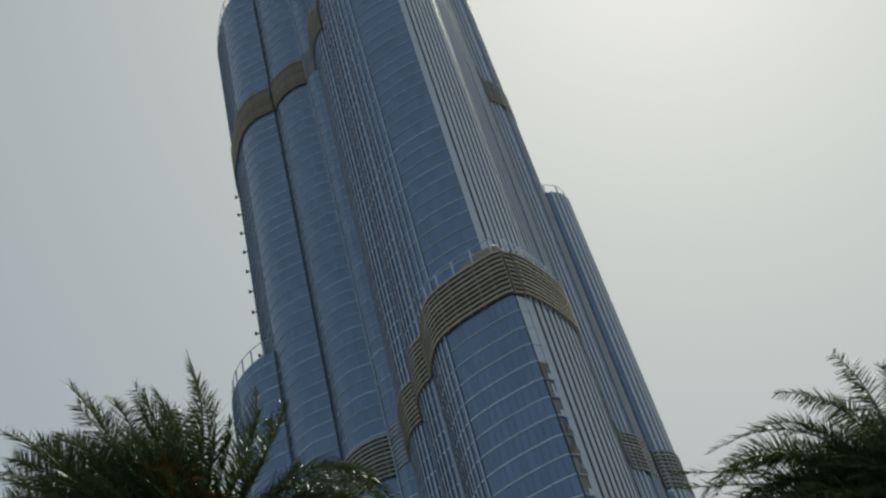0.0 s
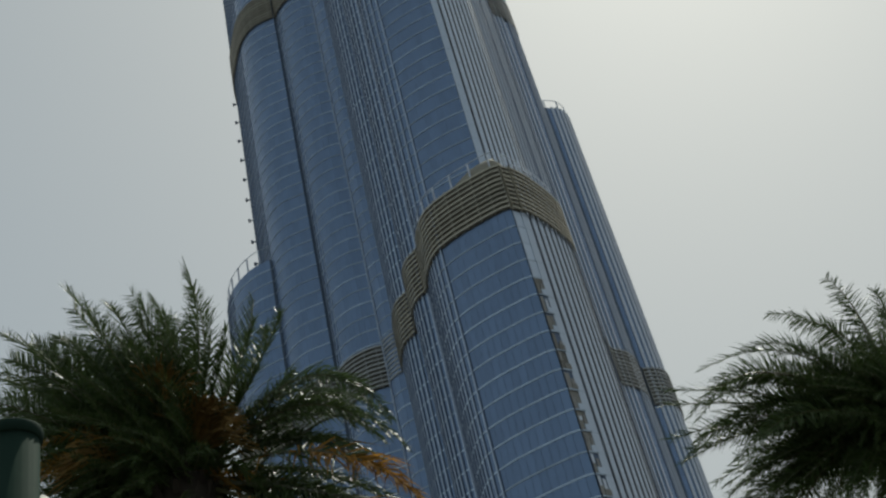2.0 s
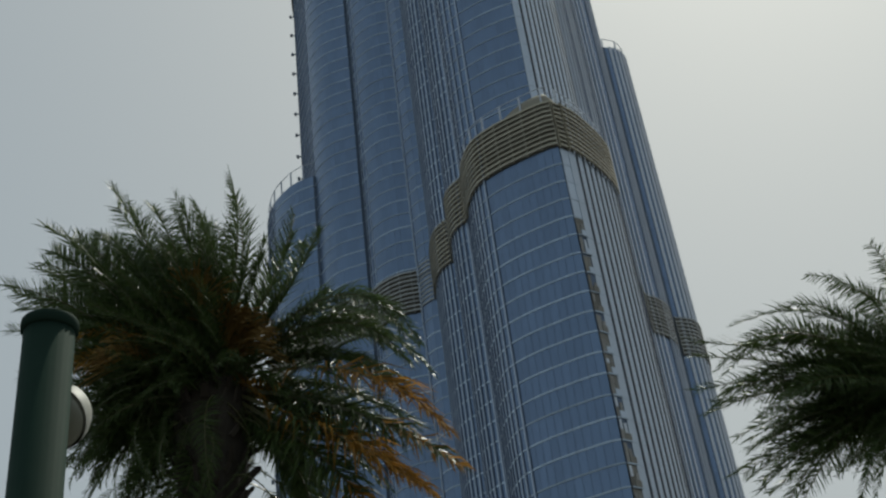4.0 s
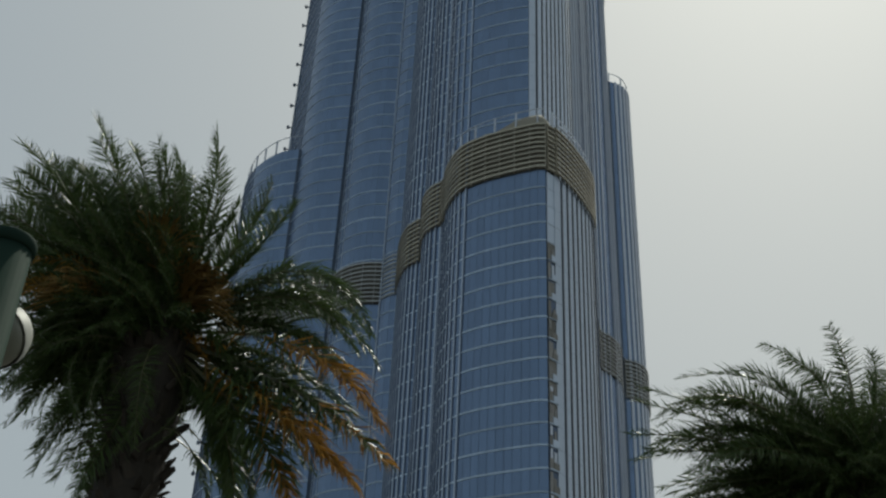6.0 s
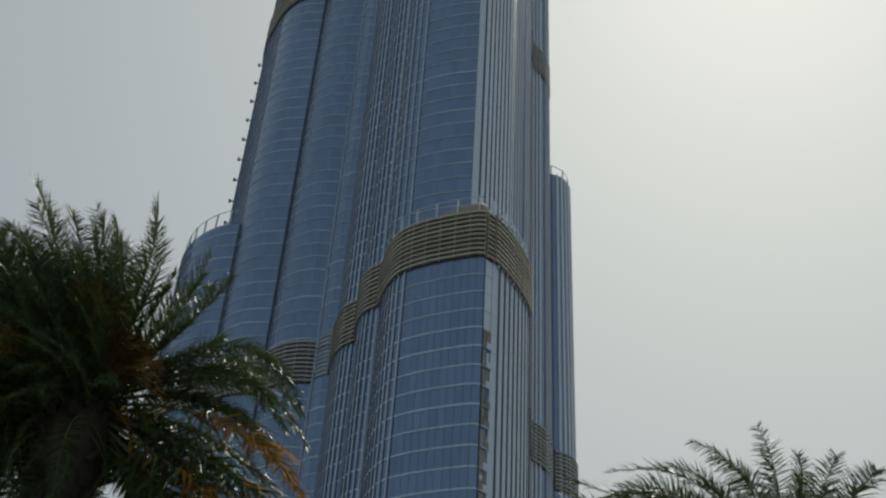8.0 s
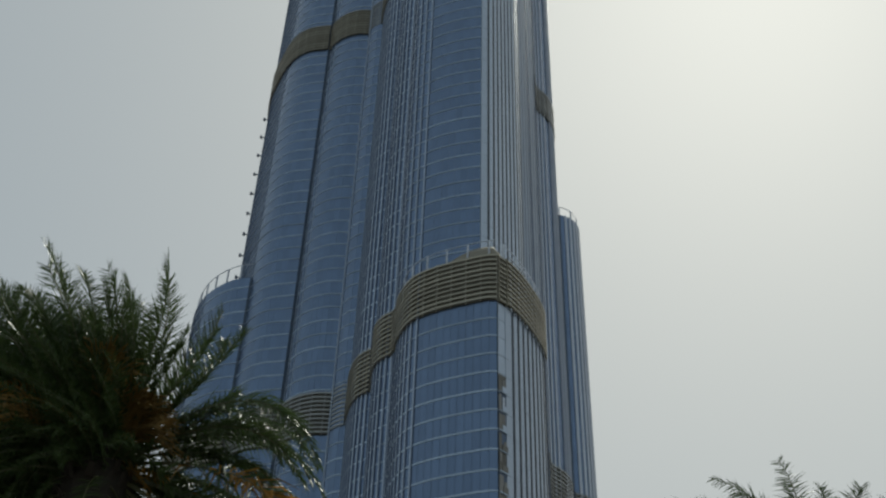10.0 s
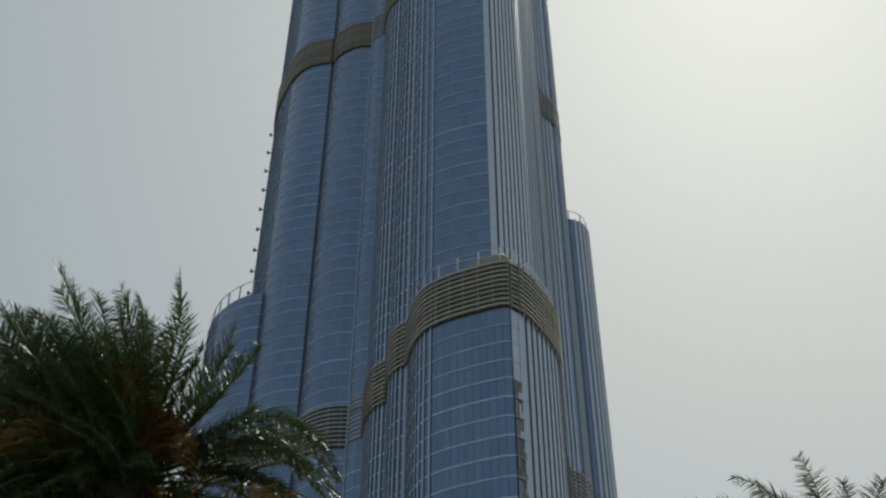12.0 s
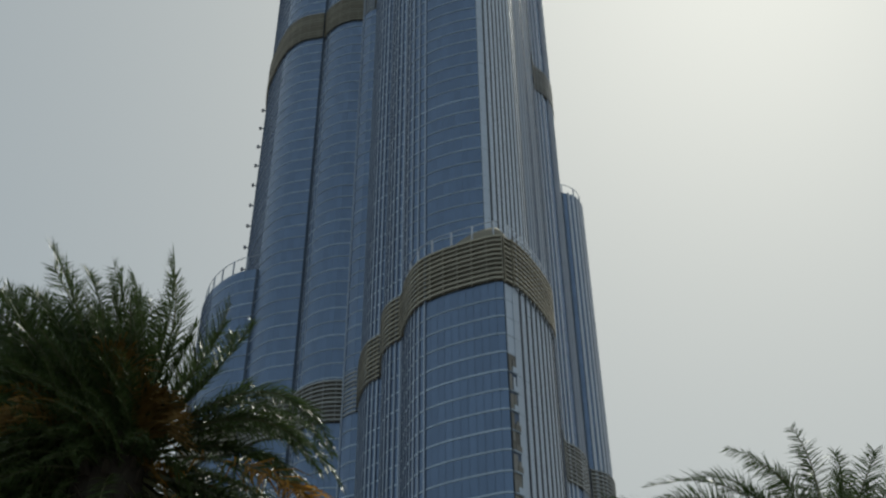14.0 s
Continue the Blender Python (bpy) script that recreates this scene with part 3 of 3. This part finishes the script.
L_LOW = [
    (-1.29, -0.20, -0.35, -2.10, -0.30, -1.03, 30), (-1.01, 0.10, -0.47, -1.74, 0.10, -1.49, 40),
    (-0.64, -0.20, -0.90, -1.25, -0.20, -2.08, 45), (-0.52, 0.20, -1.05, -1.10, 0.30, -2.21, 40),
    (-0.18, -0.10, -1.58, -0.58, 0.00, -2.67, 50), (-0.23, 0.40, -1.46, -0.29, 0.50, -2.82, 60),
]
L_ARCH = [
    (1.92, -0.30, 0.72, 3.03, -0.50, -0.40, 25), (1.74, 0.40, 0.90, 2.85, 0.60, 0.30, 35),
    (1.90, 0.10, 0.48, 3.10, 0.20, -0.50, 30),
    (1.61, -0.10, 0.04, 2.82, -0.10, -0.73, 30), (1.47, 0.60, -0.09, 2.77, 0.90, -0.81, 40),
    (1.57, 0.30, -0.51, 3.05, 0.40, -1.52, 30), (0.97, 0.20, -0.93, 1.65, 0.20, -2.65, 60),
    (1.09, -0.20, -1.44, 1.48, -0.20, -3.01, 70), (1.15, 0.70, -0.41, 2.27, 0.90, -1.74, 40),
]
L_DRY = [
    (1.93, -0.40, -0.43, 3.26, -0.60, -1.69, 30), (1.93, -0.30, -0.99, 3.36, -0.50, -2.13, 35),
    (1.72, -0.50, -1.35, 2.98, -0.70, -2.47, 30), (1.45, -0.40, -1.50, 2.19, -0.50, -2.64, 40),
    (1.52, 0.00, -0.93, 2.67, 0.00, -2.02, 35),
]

LEFT_H = 9.25
left_palm = palm_tree((-4.35, 13.5), LEFT_H, 0.41, 3, "tall date palm with green and dry orange fronds")
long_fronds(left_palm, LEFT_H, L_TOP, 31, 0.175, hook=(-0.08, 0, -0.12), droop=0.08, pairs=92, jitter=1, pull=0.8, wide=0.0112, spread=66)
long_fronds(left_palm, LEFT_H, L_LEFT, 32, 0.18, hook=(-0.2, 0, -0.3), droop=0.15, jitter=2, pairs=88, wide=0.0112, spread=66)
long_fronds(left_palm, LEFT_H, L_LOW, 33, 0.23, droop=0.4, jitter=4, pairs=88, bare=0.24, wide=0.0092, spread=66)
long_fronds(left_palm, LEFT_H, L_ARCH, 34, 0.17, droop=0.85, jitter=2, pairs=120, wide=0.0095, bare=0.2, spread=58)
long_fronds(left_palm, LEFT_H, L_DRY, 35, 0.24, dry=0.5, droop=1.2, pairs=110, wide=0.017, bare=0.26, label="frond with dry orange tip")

# old leaves that hang from bare stalks beside the trunk
for k in range(9):
    long_fronds(left_palm, LEFT_H - 0.18 * k, [(0.62 + 0.05 * (k % 3), 0.35 * (k % 4) - 0.4, -0.1 - 0.03 * k, 1.3 + 0.12 * (k % 4), 0.4 * (k % 4) - 0.5, -1.0 - 0.06 * k, 20 * (k % 5) - 40)],
                70 + k, 0.2, droop=0.9, pairs=50, wide=0.011, bare=0.6, spread=62)


def open_lee(p):
    """Between the upright leaves and the arches the tall palm's lee side is open; the upright tips stand clear."""
    return (p.x > 0.3 and p.z > -0.25 and abs(p.y) < 2.2) or (p.x > 0.15 and abs(p.y) < 1.3) or (-1.0 < p.x < 0.2 and p.z < -0.9 and abs(p.y) < 1.4) or (p.x < -0.4 and p.z < -1.3)


crown_mass(left_palm, LEFT_H, 400, random.Random(41), 2.75, 2.2, 2.6, 2.2, open_lee, -0.3)
old = random.Random(43)
for k in range(46):
    a, e = old.uniform(-1.5, 1.5), old.uniform(-1.1, 0.9)
    d = old.uniform(0.6, 1.15)
    place_frond(left_palm, "bent", (0.1, 0, LEFT_H - 0.15), (d * math.cos(e) * math.cos(a), d * math.cos(e) * math.sin(a), LEFT_H + d * math.sin(e)), old.uniform(-80, 80), old)
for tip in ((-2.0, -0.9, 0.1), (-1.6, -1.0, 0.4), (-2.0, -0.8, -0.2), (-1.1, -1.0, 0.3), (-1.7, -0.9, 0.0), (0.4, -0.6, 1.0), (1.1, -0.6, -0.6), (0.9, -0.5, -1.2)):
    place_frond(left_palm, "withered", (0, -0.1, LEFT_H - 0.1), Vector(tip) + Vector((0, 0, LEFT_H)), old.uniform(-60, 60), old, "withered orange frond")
for k in range(13):
    x = old.uniform(-0.45, 0.4)
    place_frond(left_palm, "hanging", (x * 0.7, -0.38, LEFT_H - old.uniform(0.1, 1.0)), (x * 1.2, -old.uniform(0.6, 1.0), LEFT_H - old.uniform(1.2, 2.3)), old.uniform(-80, 80), old)
for at, way, long in (((0.35, -0.45, 9.45), (0.6, -0.3, 0.75), 0.8), ((0.45, -0.45, 9.35), (0.9, -0.3, 0.4), 0.7), ((0.3, -0.5, 9.6), (0.3, -0.3, 0.9), 0.7),
                      ((-0.05, -0.6, 10.0), (0.05, -0.3, 1.0), 0.9), ((-0.6, -0.6, 9.3), (-0.9, -0.6, 0.5), 0.9), ((0.5, -0.5, 9.7), (0.5, -0.2, 0.5), 0.5)):
    date_bunch(left_palm, at, way, int(at[0] * 100) + 60, long)

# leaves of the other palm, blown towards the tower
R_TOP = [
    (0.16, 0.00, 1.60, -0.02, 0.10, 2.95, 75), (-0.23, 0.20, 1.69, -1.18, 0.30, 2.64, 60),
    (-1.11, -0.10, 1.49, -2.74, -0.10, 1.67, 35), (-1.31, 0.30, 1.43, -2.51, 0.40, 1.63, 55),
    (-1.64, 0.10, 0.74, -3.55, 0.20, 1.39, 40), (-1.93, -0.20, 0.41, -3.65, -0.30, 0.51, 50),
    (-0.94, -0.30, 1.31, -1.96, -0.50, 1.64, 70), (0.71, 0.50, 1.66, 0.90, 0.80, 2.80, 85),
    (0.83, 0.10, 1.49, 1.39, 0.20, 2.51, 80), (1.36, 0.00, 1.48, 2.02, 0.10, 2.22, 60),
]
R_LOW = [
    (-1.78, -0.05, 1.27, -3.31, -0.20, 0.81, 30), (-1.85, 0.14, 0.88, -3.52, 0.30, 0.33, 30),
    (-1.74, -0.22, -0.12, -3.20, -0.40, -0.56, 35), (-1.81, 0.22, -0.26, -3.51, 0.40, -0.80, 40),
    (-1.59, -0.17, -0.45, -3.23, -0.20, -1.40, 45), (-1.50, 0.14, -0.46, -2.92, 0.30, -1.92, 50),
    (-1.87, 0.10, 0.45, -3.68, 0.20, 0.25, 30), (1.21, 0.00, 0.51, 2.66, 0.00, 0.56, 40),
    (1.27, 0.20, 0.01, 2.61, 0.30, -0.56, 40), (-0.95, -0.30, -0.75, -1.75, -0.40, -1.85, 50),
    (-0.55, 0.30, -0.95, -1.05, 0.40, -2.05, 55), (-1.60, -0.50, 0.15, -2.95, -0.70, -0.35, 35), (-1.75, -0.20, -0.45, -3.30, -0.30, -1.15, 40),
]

RIGHT_H = 9.17
right_palm = palm_tree((6.05, 17.6), RIGHT_H, 0.3, 8, "date palm with a dense dark green crown")
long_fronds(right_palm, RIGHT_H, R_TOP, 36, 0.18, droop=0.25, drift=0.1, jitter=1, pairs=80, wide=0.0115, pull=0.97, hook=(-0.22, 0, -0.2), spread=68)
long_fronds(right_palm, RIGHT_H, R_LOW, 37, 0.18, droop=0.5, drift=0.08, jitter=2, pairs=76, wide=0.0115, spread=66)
crown_mass(right_palm, RIGHT_H, 400, random.Random(44), 1.95, 1.5, 2.75, 2.5, None, -0.4)


# ---- lamp post ----
def lathe(profile, around=24, closed=True):
    s = Shape()
    for r, z in profile:
        for j in range(around):
            a = 2 * math.pi * j / around
            s.v.append((r * math.cos(a), r * math.sin(a), z))
    for k in range(len(profile) - 1):
        for j in range(around):
            i = (j + 1) % around
            s.f.append((k * around + j, k * around + i, (k + 1) * around + i, (k + 1) * around + j))
    if not closed:
        return s
    s.f.append(tuple(range(around))[::-1])
    e = (len(profile) - 1) * around
    s.f.append(tuple(range(e, e + around)))
    return s


post = tagged(new("lamp_post"), "round dark green lamp post with a cap and a cream floodlight", "lamp post")
post.location = (-2.33, 4.67, 0.0)
lathe([(0.26, 0), (0.26, 0.03), (0.14, 0.05), (0.135, 0.4), (0.123, 4.68)]).part("pole", POST, post, smooth=True)
lathe([(0.126, 4.655), (0.137, 4.658), (0.139, 4.705), (0.134, 4.717), (0.06, 4.725)]).part("cap", POST, post, smooth=True)
shade = lathe([(0.178, 0.0), (0.172, 0.06), (0.148, 0.118), (0.095, 0.164), (0.03, 0.18), (0.03, 0.17), (0.09, 0.154), (0.141, 0.112), (0.164, 0.056), (0.17, 0.0)], closed=False)
lamp = shade.part("lamp_shade", WHITE, post, "cream domed lamp shade", smooth=True)
lamp.matrix_basis = pose(-0.115, 0.36, 4.385, -47, 14, 0)
lathe([(0.169, 0.012), (0.162, -0.02), (0.134, -0.06), (0.085, -0.088), (0.03, -0.098), (0.002, -0.099)]).part("lens", LENS, lamp, "frosted grey lamp glass", smooth=True)
arm = Shape()
arm.box((-0.03, 0.24), (0.05, 1.0), (1.0, -0.05), 0.16, 0.022, 4.475, 4.525)
arm.part("bracket_arm", POST, post)
